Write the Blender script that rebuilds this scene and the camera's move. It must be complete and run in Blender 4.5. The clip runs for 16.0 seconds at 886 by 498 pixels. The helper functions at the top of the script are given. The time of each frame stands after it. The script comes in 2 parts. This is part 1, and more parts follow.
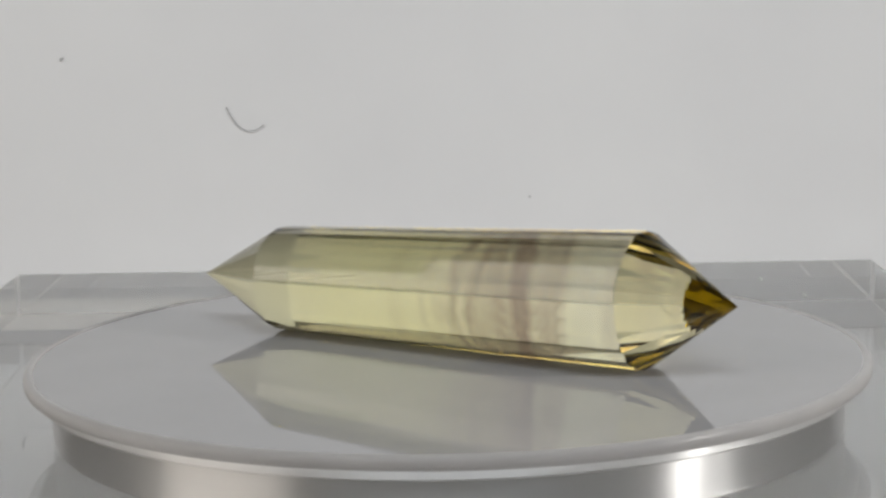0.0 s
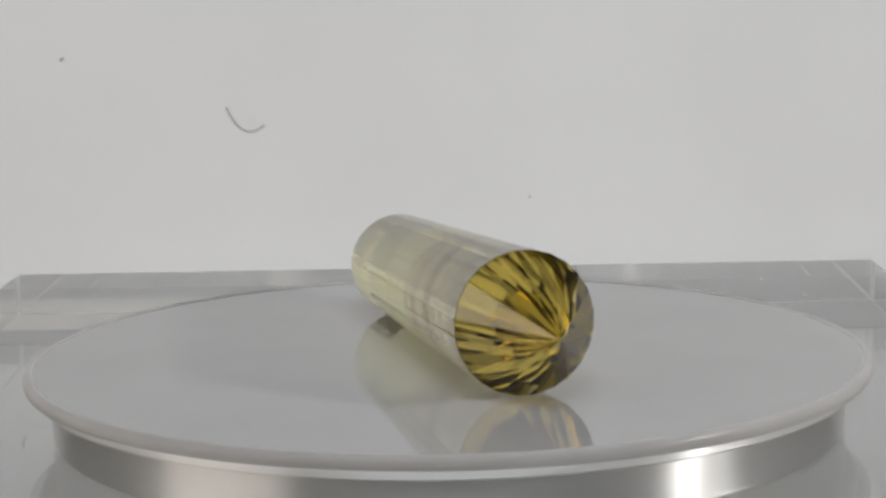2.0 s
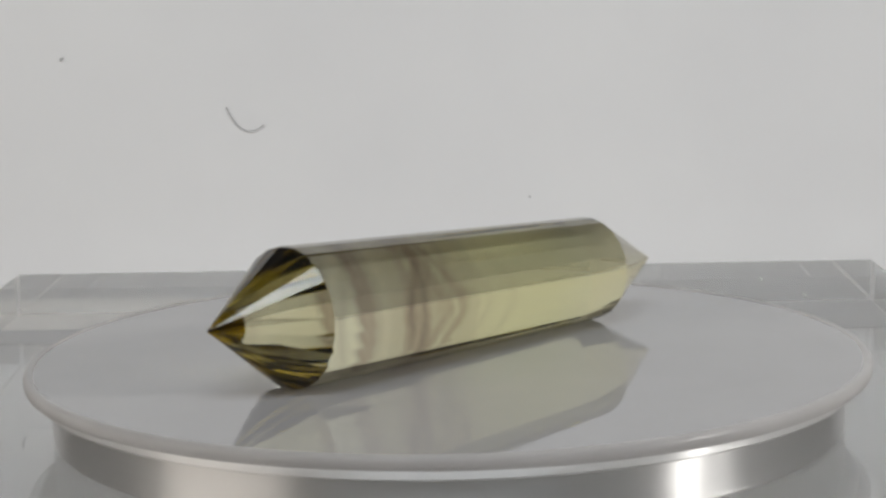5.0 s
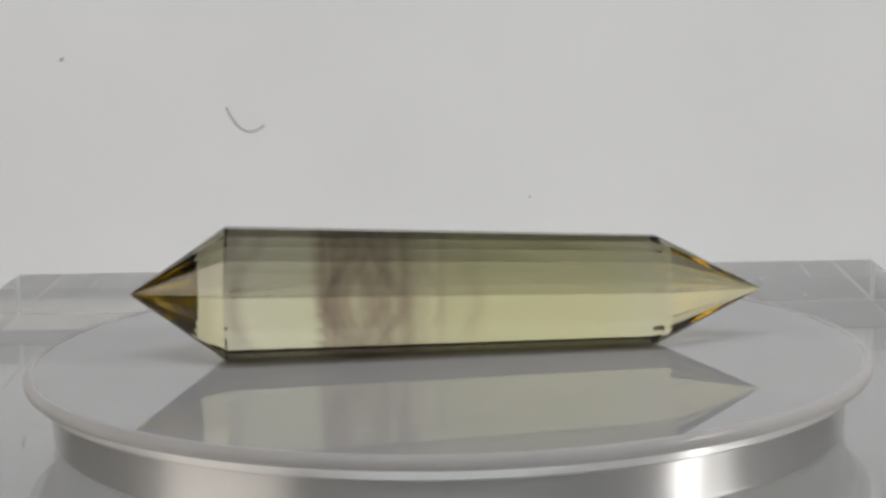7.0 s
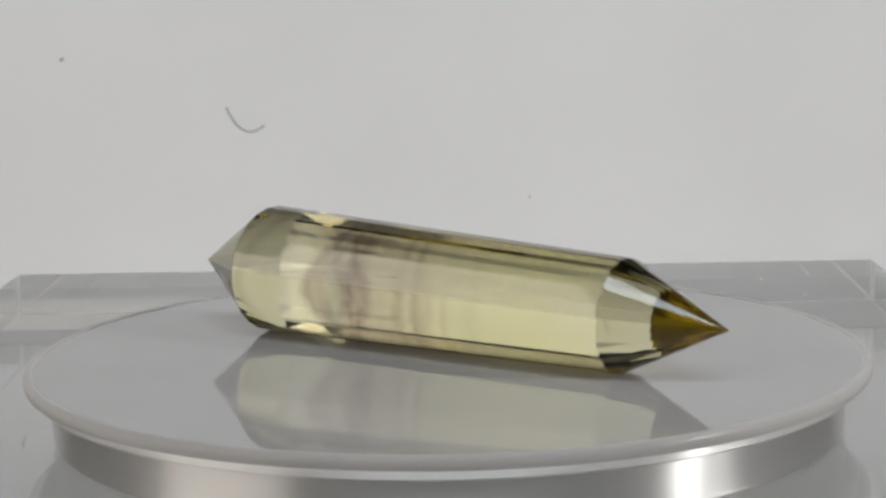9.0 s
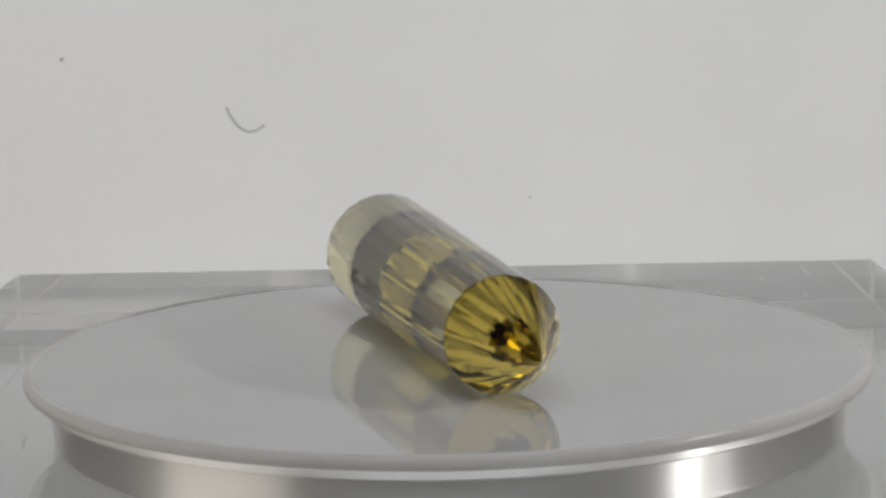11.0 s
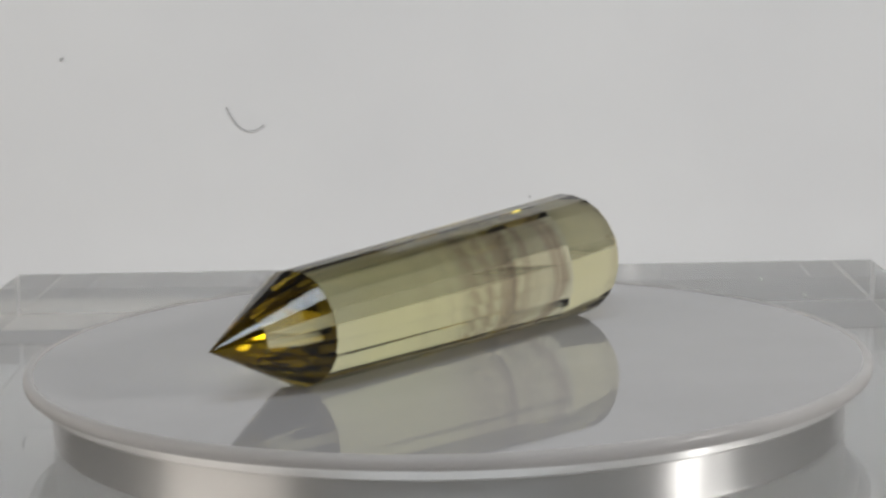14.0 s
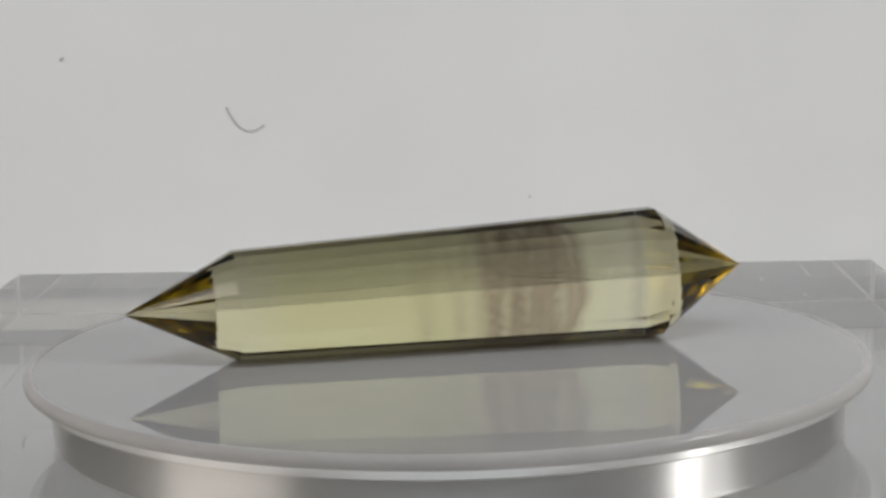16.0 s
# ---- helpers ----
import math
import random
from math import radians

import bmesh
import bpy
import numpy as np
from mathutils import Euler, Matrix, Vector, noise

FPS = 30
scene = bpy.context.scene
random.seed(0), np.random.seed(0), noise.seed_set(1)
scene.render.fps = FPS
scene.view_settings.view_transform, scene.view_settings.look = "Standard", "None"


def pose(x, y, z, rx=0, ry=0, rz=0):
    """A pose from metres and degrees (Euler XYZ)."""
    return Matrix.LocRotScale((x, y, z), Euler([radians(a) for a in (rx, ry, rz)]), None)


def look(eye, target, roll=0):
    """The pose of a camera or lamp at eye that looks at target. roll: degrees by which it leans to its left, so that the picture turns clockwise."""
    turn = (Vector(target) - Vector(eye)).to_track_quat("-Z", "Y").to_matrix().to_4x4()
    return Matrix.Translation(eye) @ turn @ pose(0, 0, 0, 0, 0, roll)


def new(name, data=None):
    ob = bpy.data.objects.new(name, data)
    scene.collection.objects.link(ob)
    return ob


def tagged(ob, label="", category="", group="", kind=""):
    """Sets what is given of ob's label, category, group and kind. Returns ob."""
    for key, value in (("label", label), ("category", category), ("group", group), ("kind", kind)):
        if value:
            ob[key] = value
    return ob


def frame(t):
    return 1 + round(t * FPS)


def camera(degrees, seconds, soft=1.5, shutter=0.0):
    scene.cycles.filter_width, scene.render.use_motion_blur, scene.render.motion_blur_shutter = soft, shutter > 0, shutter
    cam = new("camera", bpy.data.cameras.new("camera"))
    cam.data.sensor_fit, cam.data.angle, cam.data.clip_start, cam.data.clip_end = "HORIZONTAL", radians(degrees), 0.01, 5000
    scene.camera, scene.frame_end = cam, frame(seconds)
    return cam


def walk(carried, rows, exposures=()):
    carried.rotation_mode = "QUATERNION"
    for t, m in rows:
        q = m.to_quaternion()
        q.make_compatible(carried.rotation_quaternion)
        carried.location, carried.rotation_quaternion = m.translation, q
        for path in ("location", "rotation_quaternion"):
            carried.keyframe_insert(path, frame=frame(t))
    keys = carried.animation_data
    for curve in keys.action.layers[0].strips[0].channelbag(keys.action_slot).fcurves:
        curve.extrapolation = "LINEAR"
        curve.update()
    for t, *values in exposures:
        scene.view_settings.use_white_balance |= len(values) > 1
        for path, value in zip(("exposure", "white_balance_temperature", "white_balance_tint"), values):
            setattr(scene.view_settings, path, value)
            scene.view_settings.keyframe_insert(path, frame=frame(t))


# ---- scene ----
cam = camera(26.21, 16.0, soft=2.9)
EYE = (0.000026, -0.2244, 0.0474)
view = pose(*EYE, 90 - 8.929, 0, 0.081)
view = view @ pose(0, 0, 0, 0, 0, -1.181)
walk(cam, [(0.0, view), (16.0, view)])

# ---- light ----
world = bpy.data.worlds.new("room_air")
scene.world = world
world.use_nodes = True
world.node_tree.nodes["Background"].inputs[0].default_value = (0.9, 0.95, 1.0, 1)
world.node_tree.nodes["Background"].inputs[1].default_value = 0.02


def area_lamp(name, eye, target, size_x, size_y, watts, colour):
    data = bpy.data.lights.new(name, "AREA")
    data.shape, data.size, data.size_y = "RECTANGLE", size_x, size_y
    data.energy, data.color = watts, colour
    ob = new(name, data)
    ob.matrix_world = look(eye, target)
    return ob


# unseen overhead fill, added to bring up the backdrop and the sheet
area_lamp("overhead_fill_light", (0.0, -0.22, 0.47), (0.0, 0.30, 0.02), 0.36, 0.17, 1.36, (0.845, 0.925, 1.0))
area_lamp("side_lamp_light", (0.272, -0.125, 0.128), (0.0, 0.03, 0.0), 0.026, 0.016, 0.44, (1.0, 0.97, 0.93))
area_lamp("window_light", (-0.795, -0.46, 0.37), (0.0, -0.46, 0.37), 0.72, 0.76, 4.4, (1.0, 0.91, 0.81))


# ---- materials ----
def material(name):
    m = bpy.data.materials.new(name)
    m.use_nodes = True
    m.node_tree.nodes.clear()
    out = m.node_tree.nodes.new("ShaderNodeOutputMaterial")
    return m, m.node_tree.nodes, m.node_tree.links, out


def noise_node(nodes, links, scale, detail=4.0, rough=0.55, stretch=None):
    tc = nodes.new("ShaderNodeTexCoord")
    n = nodes.new("ShaderNodeTexNoise")
    n.inputs["Scale"].default_value = scale
    n.inputs["Detail"].default_value = detail
    n.inputs["Roughness"].default_value = rough
    if stretch:
        mp = nodes.new("ShaderNodeMapping")
        mp.inputs["Scale"].default_value = stretch
        links.new(tc.outputs["Object"], mp.inputs[0])
        links.new(mp.outputs[0], n.inputs["Vector"])
    else:
        links.new(tc.outputs["Object"], n.inputs["Vector"])
    return n


def ramp(nodes, links, src, stops):
    r = nodes.new("ShaderNodeValToRGB")
    while len(r.color_ramp.elements) < len(stops):
        r.color_ramp.elements.new(0.5)
    for e, (p, c) in zip(r.color_ramp.elements, stops):
        e.position = p
        e.color = (*c, 1) if len(c) == 3 else c
    links.new(src, r.inputs[0])
    return r.outputs[0]


def bump(nodes, links, src, strength, distance):
    b = nodes.new("ShaderNodeBump")
    b.inputs["Strength"].default_value = strength
    b.inputs["Distance"].default_value = distance
    links.new(src, b.inputs["Height"])
    return b.outputs[0]


def mat_plain(name, dark, light, rough, scale, fine, bump_strength, metal=0.0, ior=1.45):
    """An opaque surface whose colour wanders between two tones, with a fine grain."""
    m, nodes, links, out = material(name)
    p = nodes.new("ShaderNodeBsdfPrincipled")
    n = noise_node(nodes, links, scale)
    links.new(ramp(nodes, links, n.outputs[0], [(0.35, dark), (0.65, light)]), p.inputs["Base Color"])
    p.inputs["Roughness"].default_value = rough
    p.inputs["Metallic"].default_value = metal
    p.inputs["IOR"].default_value = ior
    f = noise_node(nodes, links, fine, 3.0)
    links.new(bump(nodes, links, f.outputs[0], bump_strength, 0.0002), p.inputs["Normal"])
    links.new(p.outputs[0], out.inputs[0])
    return m


def mat_clear(name, tint, ior, rough=0.0, scratch=0.0):
    """Clear cast acrylic or crystal: it tints what passes and what is turned back inside."""
    m, nodes, links, out = material(name)
    g = nodes.new("ShaderNodeBsdfGlass")
    g.inputs["Color"].default_value = (*tint, 1)
    g.inputs["IOR"].default_value = ior
    if scratch:
        n = noise_node(nodes, links, 260.0, 5.0)
        links.new(ramp(nodes, links, n.outputs[0], [(0.45, (rough,) * 3), (0.8, (rough + scratch,) * 3)]), g.inputs["Roughness"])
    else:
        g.inputs["Roughness"].default_value = rough
    links.new(g.outputs[0], out.inputs[0])
    return m


PAPER = mat_plain("white_paper", (0.79, 0.79, 0.795), (0.83, 0.83, 0.83), 0.75, 9.0, 900.0, 0.12)
ROOM = mat_plain("dim_room_plaster", (0.28, 0.27, 0.26), (0.34, 0.33, 0.32), 0.9, 2.0, 60.0, 0.3)
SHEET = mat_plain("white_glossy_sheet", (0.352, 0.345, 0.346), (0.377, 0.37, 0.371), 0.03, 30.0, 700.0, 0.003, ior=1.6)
ACRYLIC = mat_clear("clear_acrylic", (0.985, 0.985, 0.98), 1.49, 0.0, 0.015)


def mat_satin(name, tint, milk, share, rough):
    """Satin-edged acrylic: rough clear plastic with a little milkiness."""
    m, nodes, links, out = material(name)
    g = nodes.new("ShaderNodeBsdfGlass")
    g.inputs["Color"].default_value = (*tint, 1)
    g.inputs["IOR"].default_value = 1.49
    g.inputs["Roughness"].default_value = rough
    n = noise_node(nodes, links, 120.0, 3.0)
    tone = ramp(nodes, links, n.outputs[0], [(0.3, milk), (0.7, [c * 1.08 for c in milk])])
    p = nodes.new("ShaderNodeBsdfDiffuse")
    links.new(tone, p.inputs["Color"])
    seep = nodes.new("ShaderNodeBsdfTranslucent")
    links.new(tone, seep.inputs["Color"])
    cloud = nodes.new("ShaderNodeMixShader")
    links.new(p.outputs[0], cloud.inputs[1])
    links.new(seep.outputs[0], cloud.inputs[2])
    mix = nodes.new("ShaderNodeMixShader")
    mix.inputs[0].default_value = share
    links.new(g.outputs[0], mix.inputs[1])
    links.new(cloud.outputs[0], mix.inputs[2])
    links.new(mix.outputs[0], out.inputs[0])
    return m


def mat_turned(name, tint, milk, shares, rough):
    """Machine-turned clear acrylic: its fine grooves draw lamps out into upright streaks."""
    m, nodes, links, out = material(name)
    g = nodes.new("ShaderNodeBsdfGlass")
    g.inputs["Color"].default_value = (*tint, 1)
    g.inputs["IOR"].default_value = 1.49
    g.inputs["Roughness"].default_value = rough
    d = nodes.new("ShaderNodeBsdfDiffuse")
    n = noise_node(nodes, links, 1.0, 4.0, 0.6, (60.0, 60.0, 900.0))
    links.new(ramp(nodes, links, n.outputs[0], [(0.3, milk), (0.7, [c * 1.12 for c in milk])]), d.inputs["Color"])
    a = nodes.new("ShaderNodeBsdfAnisotropic")
    a.inputs["Color"].default_value = (0.92, 0.92, 0.92, 1)
    a.inputs["Roughness"].default_value = 0.5
    a.inputs["Anisotropy"].default_value = 0.78
    tan = nodes.new("ShaderNodeTangent")
    tan.direction_type, tan.axis = "RADIAL", "Z"
    links.new(tan.outputs[0], a.inputs["Tangent"])
    one = nodes.new("ShaderNodeMixShader")
    one.inputs[0].default_value = shares[0]
    links.new(g.outputs[0], one.inputs[1])
    links.new(d.outputs[0], one.inputs[2])
    two = nodes.new("ShaderNodeMixShader")
    two.inputs[0].default_value = shares[1]
    links.new(one.outputs[0], two.inputs[1])
    links.new(a.outputs[0], two.inputs[2])
    links.new(two.outputs[0], out.inputs[0])
    return m


RIM = mat_satin("satin_acrylic_rim", (0.98, 0.98, 0.975), (0.70, 0.688, 0.68), 0.66, 0.26)
GROUND = mat_satin("ground_acrylic_edge", (0.98, 0.98, 0.975), (0.84, 0.84, 0.835), 0.5, 0.3)
# collar milk paler than the drum's: light passing through the plate, as colour
COLLAR = mat_turned("light_band_collar", (0.98, 0.98, 0.975), (0.76, 0.75, 0.735), (0.58, 0.36), 0.2)
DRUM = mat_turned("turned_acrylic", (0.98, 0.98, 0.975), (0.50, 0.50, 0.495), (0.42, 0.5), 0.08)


def quartz(nodes, links, out, tint, amber, polish):
    """Polished quartz: pale where light passes, deepening to amber each time it is turned back inside."""
    through_it = nodes.new("ShaderNodeBsdfRefraction")
    through_it.inputs["IOR"].default_value = 1.545
    through_it.inputs["Roughness"].default_value = polish * 0.5
    back = nodes.new("ShaderNodeBsdfGlossy")
    back.inputs["Roughness"].default_value = polish
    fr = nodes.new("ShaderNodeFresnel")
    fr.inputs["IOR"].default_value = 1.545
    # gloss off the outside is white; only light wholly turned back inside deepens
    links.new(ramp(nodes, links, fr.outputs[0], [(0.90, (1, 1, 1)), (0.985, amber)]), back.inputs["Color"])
    mix = nodes.new("ShaderNodeMixShader")
    links.new(fr.outputs[0], mix.inputs[0])
    links.new(through_it.outputs[0], mix.inputs[1])
    links.new(back.outputs[0], mix.inputs[2])
    links.new(mix.outputs[0], out.inputs[0])
    links.new(tint, through_it.inputs["Color"])


def mat_point(name, low, high, amber, polish):
    m, nodes, links, out = material(name)
    n = noise_node(nodes, links, 150.0, 4.0)
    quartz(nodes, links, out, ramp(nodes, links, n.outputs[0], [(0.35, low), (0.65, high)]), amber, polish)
    return m


def mat_citrine():
    """Pale yellow quartz with smoky smears in a zone across its axis (object x)."""
    m, nodes, links, out = material("pale_citrine")

    def calc(op, a, b, c=None):
        q = nodes.new("ShaderNodeMath")
        q.operation = op
        for k, v in enumerate((a, b, c)):
            if isinstance(v, (int, float)):
                q.inputs[k].default_value = v
            elif v is not None:
                links.new(v, q.inputs[k])
        return q.outputs[0]

    tc = nodes.new("ShaderNodeTexCoord")
    sep = nodes.new("ShaderNodeSeparateXYZ")
    links.new(tc.outputs["Object"], sep.inputs[0])
    # the zone swells at mid height on one flank: its wide edge bows one way, its slim edge the other
    high = calc("SUBTRACT", sep.outputs[2], 0.0073)
    flank = calc("MAXIMUM", calc("MINIMUM", calc("MULTIPLY_ADD", sep.outputs[1], 100.0, 0.6), 1.0), 0.2)
    bow = calc("MULTIPLY", calc("SQRT", calc("MULTIPLY_ADD", high, high, 0.0000012), 0.0), flank)
    wander = noise_node(nodes, links, 190.0, 3.0)
    base = calc("MULTIPLY_ADD", wander.outputs[0], 0.0028, calc("SUBTRACT", sep.outputs[0], 0.0014))
    along = calc("MULTIPLY_ADD", bow, 0.55, base)
    back_along = calc("MULTIPLY_ADD", bow, -0.70, base)
    grey = lambda v: (v, v, v)
    # 0 at -20 mm, 1 at +40 mm
    zone_wide = ramp(nodes, links, calc("MULTIPLY_ADD", along, 1 / 0.06, 1 / 3),
                     [(0.40, grey(0)), (0.44, grey(0.35)), (0.50, grey(0.6)), (0.53, grey(0.45)), (0.56, grey(0.9)), (0.583, grey(1.0)), (0.61, grey(0)),
                      (0.74, grey(0)), (0.765, grey(0.35)), (0.79, grey(0.1)), (0.83, grey(0.4)), (0.87, grey(0))])
    zone_slim = ramp(nodes, links, calc("MULTIPLY_ADD", back_along, 1 / 0.06, 1 / 3),
                     [(0.24, grey(0)), (0.27, grey(0.2)), (0.295, grey(0.05)), (0.325, grey(0.1)), (0.342, grey(0.3)), (0.36, grey(0.05)), (0.39, grey(0.3)),
                      (0.412, grey(0.95)), (0.43, grey(0.35)), (0.45, grey(0.8)), (0.467, grey(0.85)), (0.49, grey(0.2)), (0.53, grey(0))])
    zone = calc("MAXIMUM", zone_wide, zone_slim)
    co = nodes.new("ShaderNodeCombineXYZ")
    links.new(calc("MULTIPLY", along, 900.0), co.inputs[0])
    links.new(calc("MULTIPLY", sep.outputs[1], 90.0), co.inputs[1])
    links.new(calc("MULTIPLY", sep.outputs[2], 90.0), co.inputs[2])
    streak = nodes.new("ShaderNodeTexNoise")
    streak.inputs["Scale"].default_value, streak.inputs["Detail"].default_value = 1.0, 4.0
    links.new(co.outputs[0], streak.inputs["Vector"])
    smear = ramp(nodes, links, streak.outputs[0], [(0.28, grey(0.6)), (0.60, grey(1.0))])
    both = nodes.new("ShaderNodeMath")
    both.operation = "MULTIPLY"
    links.new(smear, both.inputs[0])
    links.new(zone, both.inputs[1])
    mix = nodes.new("ShaderNodeMix")
    mix.data_type = "RGBA"
    links.new(both.outputs[0], mix.inputs[0])
    ends = calc("MULTIPLY_ADD", sep.outputs[0], 1 / 0.06, 0.5)
    pale, full, half, clear = (0.93, 0.917, 0.76), (0.92, 0.905, 0.68), (0.935, 0.925, 0.745), (0.945, 0.935, 0.81)
    links.new(ramp(nodes, links, ends, [(0.075, pale), (0.20, full), (0.45, full), (0.70, half), (0.945, clear)]), mix.inputs[6])
    mix.inputs[7].default_value = (0.54, 0.46, 0.39, 1)
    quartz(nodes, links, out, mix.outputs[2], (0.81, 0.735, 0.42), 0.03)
    return m


CITRINE = mat_citrine()
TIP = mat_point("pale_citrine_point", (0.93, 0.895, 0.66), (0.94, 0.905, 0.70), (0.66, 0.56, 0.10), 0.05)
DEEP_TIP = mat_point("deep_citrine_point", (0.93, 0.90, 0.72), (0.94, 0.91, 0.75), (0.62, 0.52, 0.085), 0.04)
LINT = mat_plain("grey_lint", (0.36, 0.36, 0.365), (0.44, 0.44, 0.44), 0.9, 400.0, 4000.0, 0.1)


# ---- mesh helpers ----
def finish(bm, name, turned=True):
    if turned:
        bmesh.ops.recalc_face_normals(bm, faces=bm.faces)
    for e in bm.edges:
        e.smooth = len(e.link_faces) != 2 or e.calc_face_angle() < 0.75
    me = bpy.data.meshes.new(name)
    bm.to_mesh(me)
    bm.free()
    return me


def part(name, bm, mat, parent=None, label="", smooth=False, turned=True):
    me = finish(bm, name, turned)
    me.materials.append(mat)
    if smooth:
        me.polygons.foreach_set("use_smooth", [True] * len(me.polygons))
    ob = new(name, me)
    if parent:
        ob.parent = parent
    if label:
        ob["label"] = label
    return ob


def box(bm, x0, y0, z0, x1, y1, z1, bevel=0.0, segments=2):
    vs = bmesh.ops.create_cube(bm, size=1.0)["verts"]
    for v in vs:
        v.co = Vector(((x0 + x1) / 2 + v.co.x * (x1 - x0), (y0 + y1) / 2 + v.co.y * (y1 - y0), (z0 + z1) / 2 + v.co.z * (z1 - z0)))
    if bevel:
        bmesh.ops.bevel(bm, geom=list({e for v in vs for e in v.link_edges}), offset=bevel, segments=segments, profile=0.5, affect="EDGES")


def lathe(bm, profile, steps):
    """Turns (radius, height) pairs round the z axis; radius 0 closes with a fan."""
    rings = []
    for r, z in profile:
        if r < 1e-9:
            rings.append([bm.verts.new((0, 0, z))])
        else:
            rings.append([bm.verts.new((r * math.cos(2 * math.pi * i / steps), r * math.sin(2 * math.pi * i / steps), z)) for i in range(steps)])
    for a, b in zip(rings, rings[1:]):
        for i in range(steps):
            j = (i + 1) % steps
            if len(a) == 1:
                bm.faces.new((a[0], b[i], b[j]))
            elif len(b) == 1:
                bm.faces.new((a[i], a[j], b[0]))
            else:
                bm.faces.new((a[i], a[j], b[j], b[i]))


# ---- the backdrop and the room round it ----
FLOOR_Z = -0.0533
WALL_Y = 0.30


def sweep():
    """Seamless paper: flat under the blocks, curving up into the back wall."""
    bm = bmesh.new()
    line = [(-0.26, FLOOR_Z), (0.0, FLOOR_Z), (0.12, FLOOR_Z)]
    bend = 0.03
    for i in range(1, 25):
        a = math.pi / 2 * i / 24
        line.append((WALL_Y - bend + bend * math.sin(a), FLOOR_Z + bend - bend * math.cos(a)))
    line.append((WALL_Y, 0.21))
    for thick in (0.0, 0.0008):
        cols = []
        for y, z in line:
            cols.append([bm.verts.new((x, y + (thick if z > FLOOR_Z + bend else 0), z - thick)) for x in (-0.31, 0.31)])
        for a, b in zip(cols, cols[1:]):
            bm.faces.new((a[0], a[1], b[1], b[0]))
    return tagged(part("backdrop", bm, PAPER, smooth=True), "seamless white paper backdrop behind the turntable", "backdrop", kind="structure")


sweep()


def slab_of(name, mat, dims, label, category):
    bm = bmesh.new()
    box(bm, *dims)
    return tagged(part(name, bm, mat), label, category, kind="structure")


slab_of("floor", ROOM, (-0.8, -1.0, FLOOR_Z - 0.03, 0.8, 0.6, FLOOR_Z - 0.002), "dull dark table top under the backdrop", "floor")
slab_of("wall_south", ROOM, (-0.8, -1.05, FLOOR_Z - 0.03, 0.8, -1.0, 0.9), "dark dim room wall", "wall")


def window_wall():
    """Room wall with the window's opening through it."""
    bm = bmesh.new()
    low = FLOOR_Z - 0.03
    for y0, y1, z0, z1 in ((-1.05, -0.82, low, 0.9), (-0.10, 0.65, low, 0.9), (-0.82, -0.10, low, -0.01), (-0.82, -0.10, 0.75, 0.9)):
        box(bm, -0.85, y0, z0, -0.8, y1, z1)
    return tagged(part("wall_west", bm, ROOM), "dark dim room wall with a window opening", "wall", kind="structure")


window_wall()
slab_of("wall_east", ROOM, (0.8, -1.05, FLOOR_Z - 0.03, 0.85, 0.65, 0.9), "dark dim room wall", "wall")
slab_of("wall_north", ROOM, (-0.8, 0.6, FLOOR_Z - 0.03, 0.8, 0.65, 0.9), "dark dim room wall", "wall")
slab_of("ceiling", ROOM, (-0.85, -1.05, 0.9, 0.85, 0.65, 0.95), "dark dim room ceiling", "ceiling")


# ---- the acrylic block ----
def acrylic_block():
    bm = bmesh.new()
    box(bm, -0.0759, -0.092, -0.0225, 0.0759, 0.0759, 0.0225, bevel=0.0004, segments=1)
    ob = part("acrylic_block", bm, ACRYLIC)
    ob.data.materials.append(GROUND)
    for f in ob.data.polygons:
        f.material_index = 1 if f.area < 0.0004 else 0
    ob.matrix_world = pose(-0.0016, 0.0326, -0.0306, 0, 0, -0.87)
    return tagged(ob, "thick clear acrylic block under the turntable, chamfered edges", "display block")


acrylic_block()


def card(name, x0, y0, x1, y1, low, mat, label):
    bm = bmesh.new()
    box(bm, x0, y0, low, x1, y1, low + 0.00025)
    return tagged(part(name, bm, mat), label, "card")


# added grey strip: shade on the floor paper under the block, put into colour
SHADE_GREY = mat_plain("shade_strip", (0.40, 0.40, 0.405), (0.45, 0.45, 0.45), 0.85, 40.0, 900.0, 0.1)
# added cream strip: the warm light patch at the left, painted as paler paper
LIT_CREAM = mat_plain("warm_lit_cream", (0.78, 0.755, 0.71), (0.83, 0.805, 0.76), 0.8, 40.0, 900.0, 0.1)
card("shade_strip", -0.085, 0.086, 0.085, 0.125, FLOOR_Z + 0.00005, SHADE_GREY, "grey strip added under the clear acrylic block, standing for shaded floor paper")
card("lit_strip", -0.085, 0.0965, -0.036, 0.122, FLOOR_Z + 0.00032, LIT_CREAM, "cream strip added on the grey one, standing for floor paper in warm light")


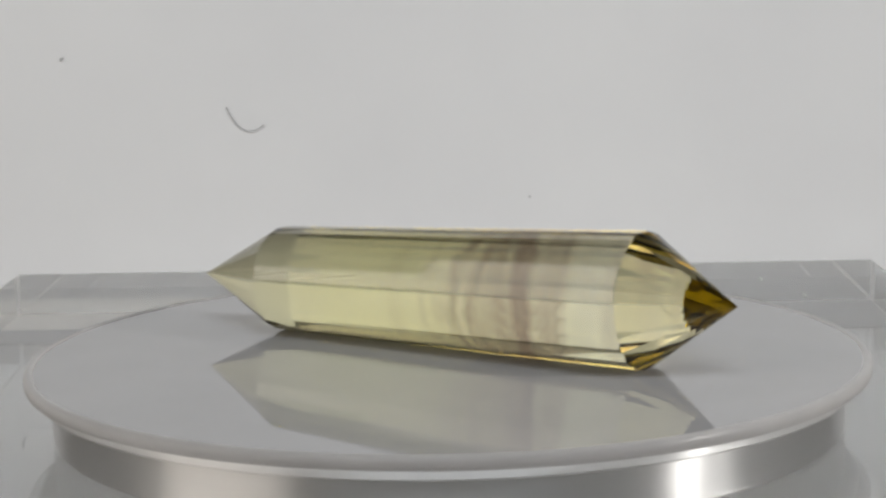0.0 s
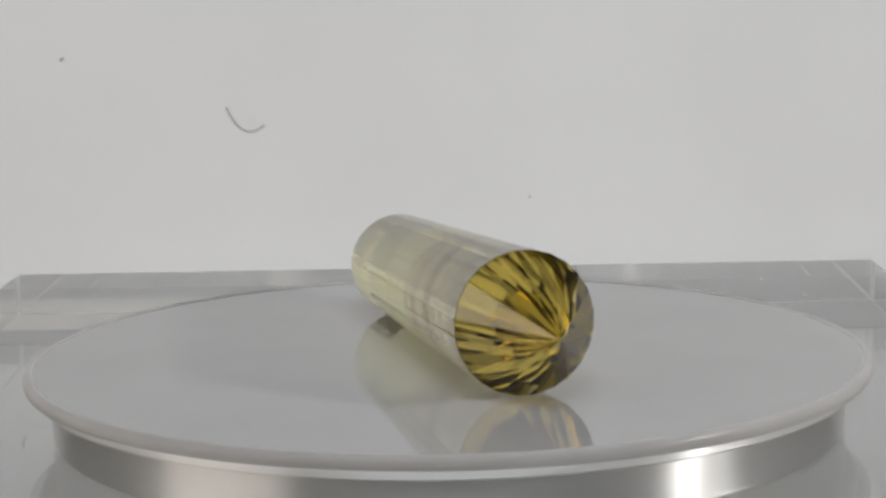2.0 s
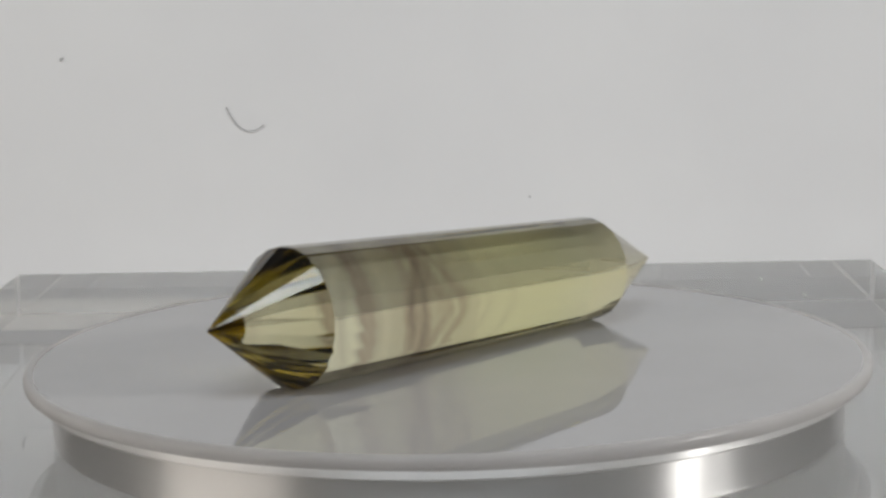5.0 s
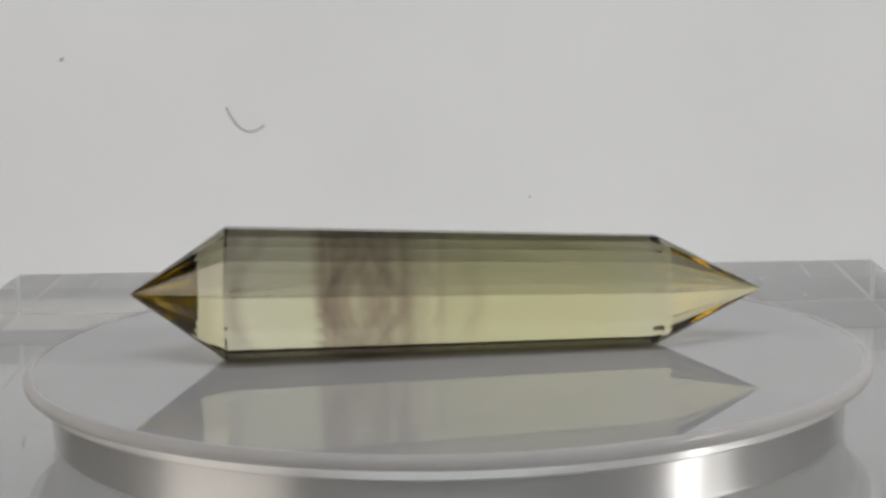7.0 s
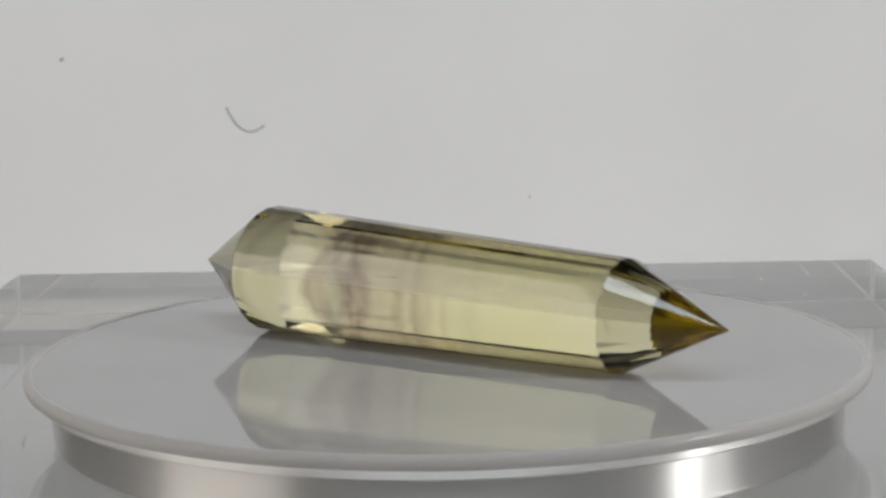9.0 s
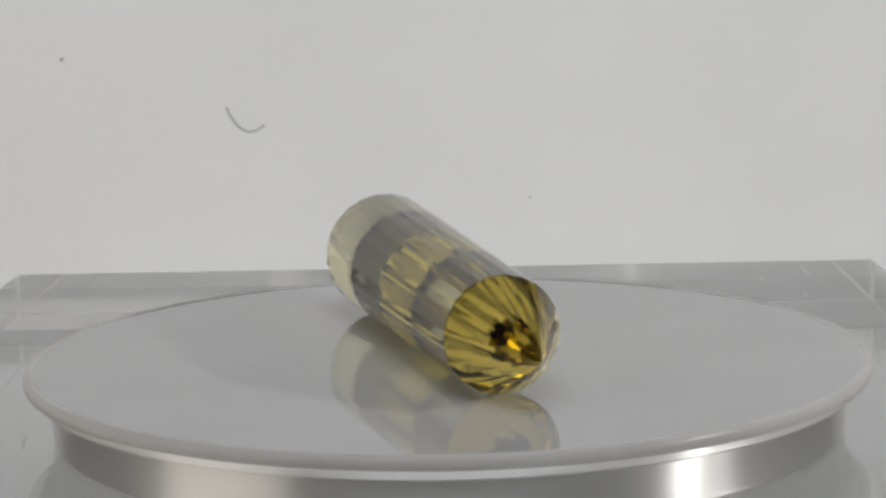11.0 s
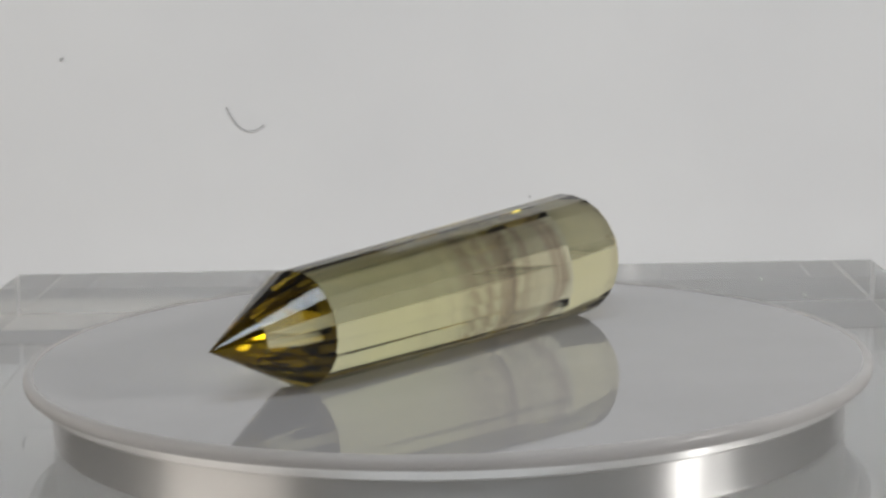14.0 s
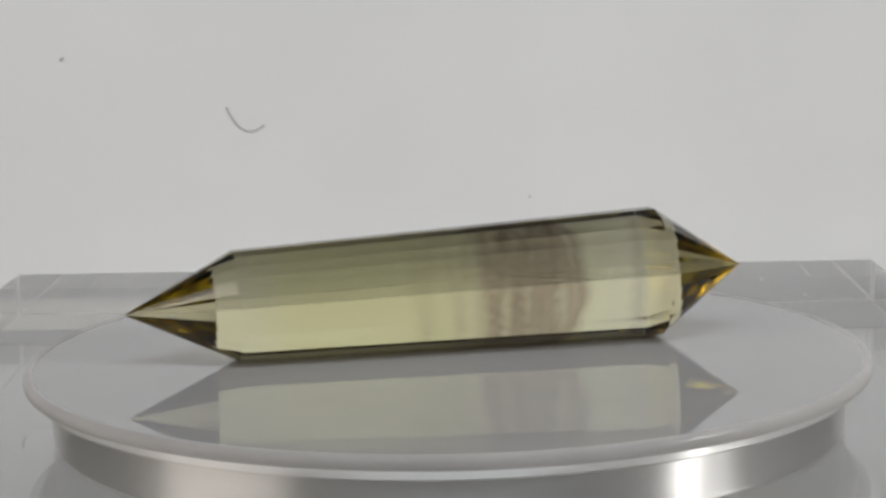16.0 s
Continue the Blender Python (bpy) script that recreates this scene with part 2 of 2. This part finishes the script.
# ---- the turntable ----
def turntable():
    root = new("turntable")
    tagged(root, "round white-topped acrylic turntable with a clear rim, turning", "turntable")
    bm = bmesh.new()
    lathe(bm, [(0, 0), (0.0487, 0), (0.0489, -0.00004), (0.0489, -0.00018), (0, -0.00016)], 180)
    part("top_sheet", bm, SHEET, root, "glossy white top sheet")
    bm = bmesh.new()
    lathe(bm, [(0, -0.0002), (0.04895, -0.0002), (0.0490, 0.00006), (0.0492, 0.00018), (0.0495, 0.00018), (0.0498, -0.00002), (0.0500, -0.0005), (0.0500, -0.0011),
               (0.0499, -0.0013), (0.0496, -0.0014), (0.0486, -0.00142), (0, -0.00142)], 240)
    part("plate", bm, RIM, root, "clear acrylic plate with a rounded rim", smooth=True).visible_shadow = False
    bm = bmesh.new()
    lathe(bm, [(0.0438, -0.00146), (0.0484, -0.00146), (0.0486, -0.0016), (0.0486, -0.0025), (0.0484, -0.0027), (0.0478, -0.00275), (0.0438, -0.00275), (0.0438, -0.00146)], 240)
    part("collar", bm, COLLAR, root, "milky acrylic collar under the plate, its band of light put into the milk", smooth=True).visible_shadow = False
    bm = bmesh.new()
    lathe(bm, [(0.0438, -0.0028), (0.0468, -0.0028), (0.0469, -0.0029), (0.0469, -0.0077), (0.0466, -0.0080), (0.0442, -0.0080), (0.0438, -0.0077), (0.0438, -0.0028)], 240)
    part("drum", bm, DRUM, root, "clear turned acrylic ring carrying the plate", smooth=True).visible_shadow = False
    return root


table = turntable()

# ---- the crystal ----
FACETS = 24
# radii to the middle of a facet; it lies on one
R_WIDE, R_SLIM = 0.007864, 0.006525
LEAN = 0.026006
X_SLIM, L_BODY = -0.0251814, 0.051475
L_TIP_WIDE, L_TIP_SLIM = 0.011225, 0.013001


def on_axis():
    """From the crystal's own axis (x, from the slim shoulder) to the turntable's space."""
    return Matrix.Translation((X_SLIM, 0.000966, R_SLIM * math.cos(LEAN) + 0.00002)) @ Matrix.Rotation(-LEAN, 4, "Y")


def crystal():
    bm = bmesh.new()
    rings = []
    for x, r in ((0.0, R_SLIM), (L_BODY, R_WIDE)):
        far = r / math.cos(math.pi / FACETS)
        rings.append([bm.verts.new((x, far * math.sin(2 * math.pi * (i + 0.5) / FACETS), far * math.cos(2 * math.pi * (i + 0.5) / FACETS))) for i in range(FACETS)])
    slim = bm.verts.new((-L_TIP_SLIM, 0, 0))
    wide = bm.verts.new((L_BODY + L_TIP_WIDE, 0, 0))
    for i in range(FACETS):
        j = (i + 1) % FACETS
        bm.faces.new((rings[0][i], rings[0][j], rings[1][j], rings[1][i]))
        bm.faces.new((slim, rings[0][j], rings[0][i]))
        bm.faces.new((wide, rings[1][i], rings[1][j]))
    shoulder = [e for e in bm.edges if all(abs(v.co.x) < 1e-6 for v in e.verts) or all(abs(v.co.x - L_BODY) < 1e-6 for v in e.verts)]
    bmesh.ops.bevel(bm, geom=shoulder, offset=0.00010, segments=1, affect="EDGES")
    bmesh.ops.recalc_face_normals(bm, faces=bm.faces)
    root = new("crystal")
    tagged(root, "double-pointed faceted pale yellow crystal with smoky bands, lying on the turntable", "crystal")
    pieces = (("body", CITRINE, "pale yellow body with brown-violet bands", lambda x: 0 < x < L_BODY),
              ("point", TIP, "blunt faceted amber point", lambda x: x >= L_BODY),
              ("point", DEEP_TIP, "long faceted olive point", lambda x: x <= 0))
    for name, mat, label, keeps in pieces:
        own = bm.copy()
        bmesh.ops.delete(own, geom=[f for f in own.faces if not keeps(f.calc_center_median().x)], context="FACES")
        own.transform(on_axis())
        part(name, own, mat, root, label, turned=False)
    bm.free()
    return root


gem = crystal()


# ---- lint and dust ----
def thread(name, points, radius, label):
    bm = bmesh.new()
    pts = [Vector(p) for p in points]
    rings = []
    for i, p in enumerate(pts):
        d = (pts[min(i + 1, len(pts) - 1)] - pts[max(i - 1, 0)]).normalized()
        s = d.cross(Vector((0.1, 1, 0.2))).normalized()
        u = d.cross(s)
        rings.append([bm.verts.new(p + radius * (math.cos(k * math.pi / 3) * s + math.sin(k * math.pi / 3) * u)) for k in range(6)])
    for a, b in zip(rings, rings[1:]):
        for k in range(6):
            bm.faces.new((a[k], a[(k + 1) % 6], b[(k + 1) % 6], b[k]))
    bm.faces.new(rings[0])
    bm.faces.new(rings[-1])
    return tagged(part(name, bm, LINT, smooth=True), label, "lint")


def on_wall(x, y):
    """The place on the upright part of the paper along a way from the camera's eye (tangents)."""
    way = view.to_3x3() @ Vector((x, y, -1))
    k = (WALL_Y - 0.0006 - EYE[1]) / way.y
    return Vector(EYE) + way * k


def on_block(x, y):
    way = view.to_3x3() @ Vector((x, y, -1))
    k = (-0.0079 - EYE[2]) / way.z
    return Vector(EYE) + way * k


F = 3367.2
HAIR = [(401, 190), (406, 202), (413, 213), (420, 222), (429, 229), (440, 233), (452, 231), (461, 226), (468, 221)]
thread("lint_thread", [on_wall((x - 784) / F, (441 - y) / F) for x, y in HAIR], 0.00014, "thin grey curved thread on the white backdrop")
thread("lint_speck", [on_wall((x - 784) / F, (441 - y) / F) for x, y in ((105, 107), (109, 105), (112, 103))], 0.0002, "tiny grey fleck on the white backdrop")
thread("lint_speck", [on_wall((x - 784) / F, (441 - y) / F) for x, y in ((936, 347), (938, 349), (939, 350))], 0.0002, "tiny grey fleck on the white backdrop")
thread("lint_fibre", [on_block((x - 784) / F, (441 - y) / F) for x, y in ((47, 773), (42, 777), (41, 783), (42, 790))], 0.00006, "short dark fibre lying on the acrylic block")

DUST = mat_plain("white_dust", (0.75, 0.75, 0.74), (0.85, 0.85, 0.84), 0.8, 400.0, 4000.0, 0.1)
for ends in (((1345, 491), (1349, 496)), ((1420, 521), (1427, 523)), ((1541, 518), (1545, 519))):
    fleck = thread("dust_fleck", [on_block((x - 784) / F, (441 - y) / F) for x, y in ends], 0.00009, "tiny white dust fleck on the acrylic block")
    fleck.data.materials[0] = DUST
    fleck["category"] = "dust"


# ---- what moves ----
def turn_at(t):
    """Turn of the table, in degrees: a steady turn with the small sway of its drive."""
    a = radians(-19.729 * t)
    return -35.047 - 19.729 * t + 2.405 * math.cos(a) + 0.661 * math.sin(a) - 0.652 * math.cos(2 * a) + 0.468 * math.sin(2 * a)


def motions():
    rows = [(0.5 * i, pose(0, 0, 0, 0, 0, turn_at(0.5 * i))) for i in range(33)]
    walk(table, rows)
    walk(gem, rows)


motions()
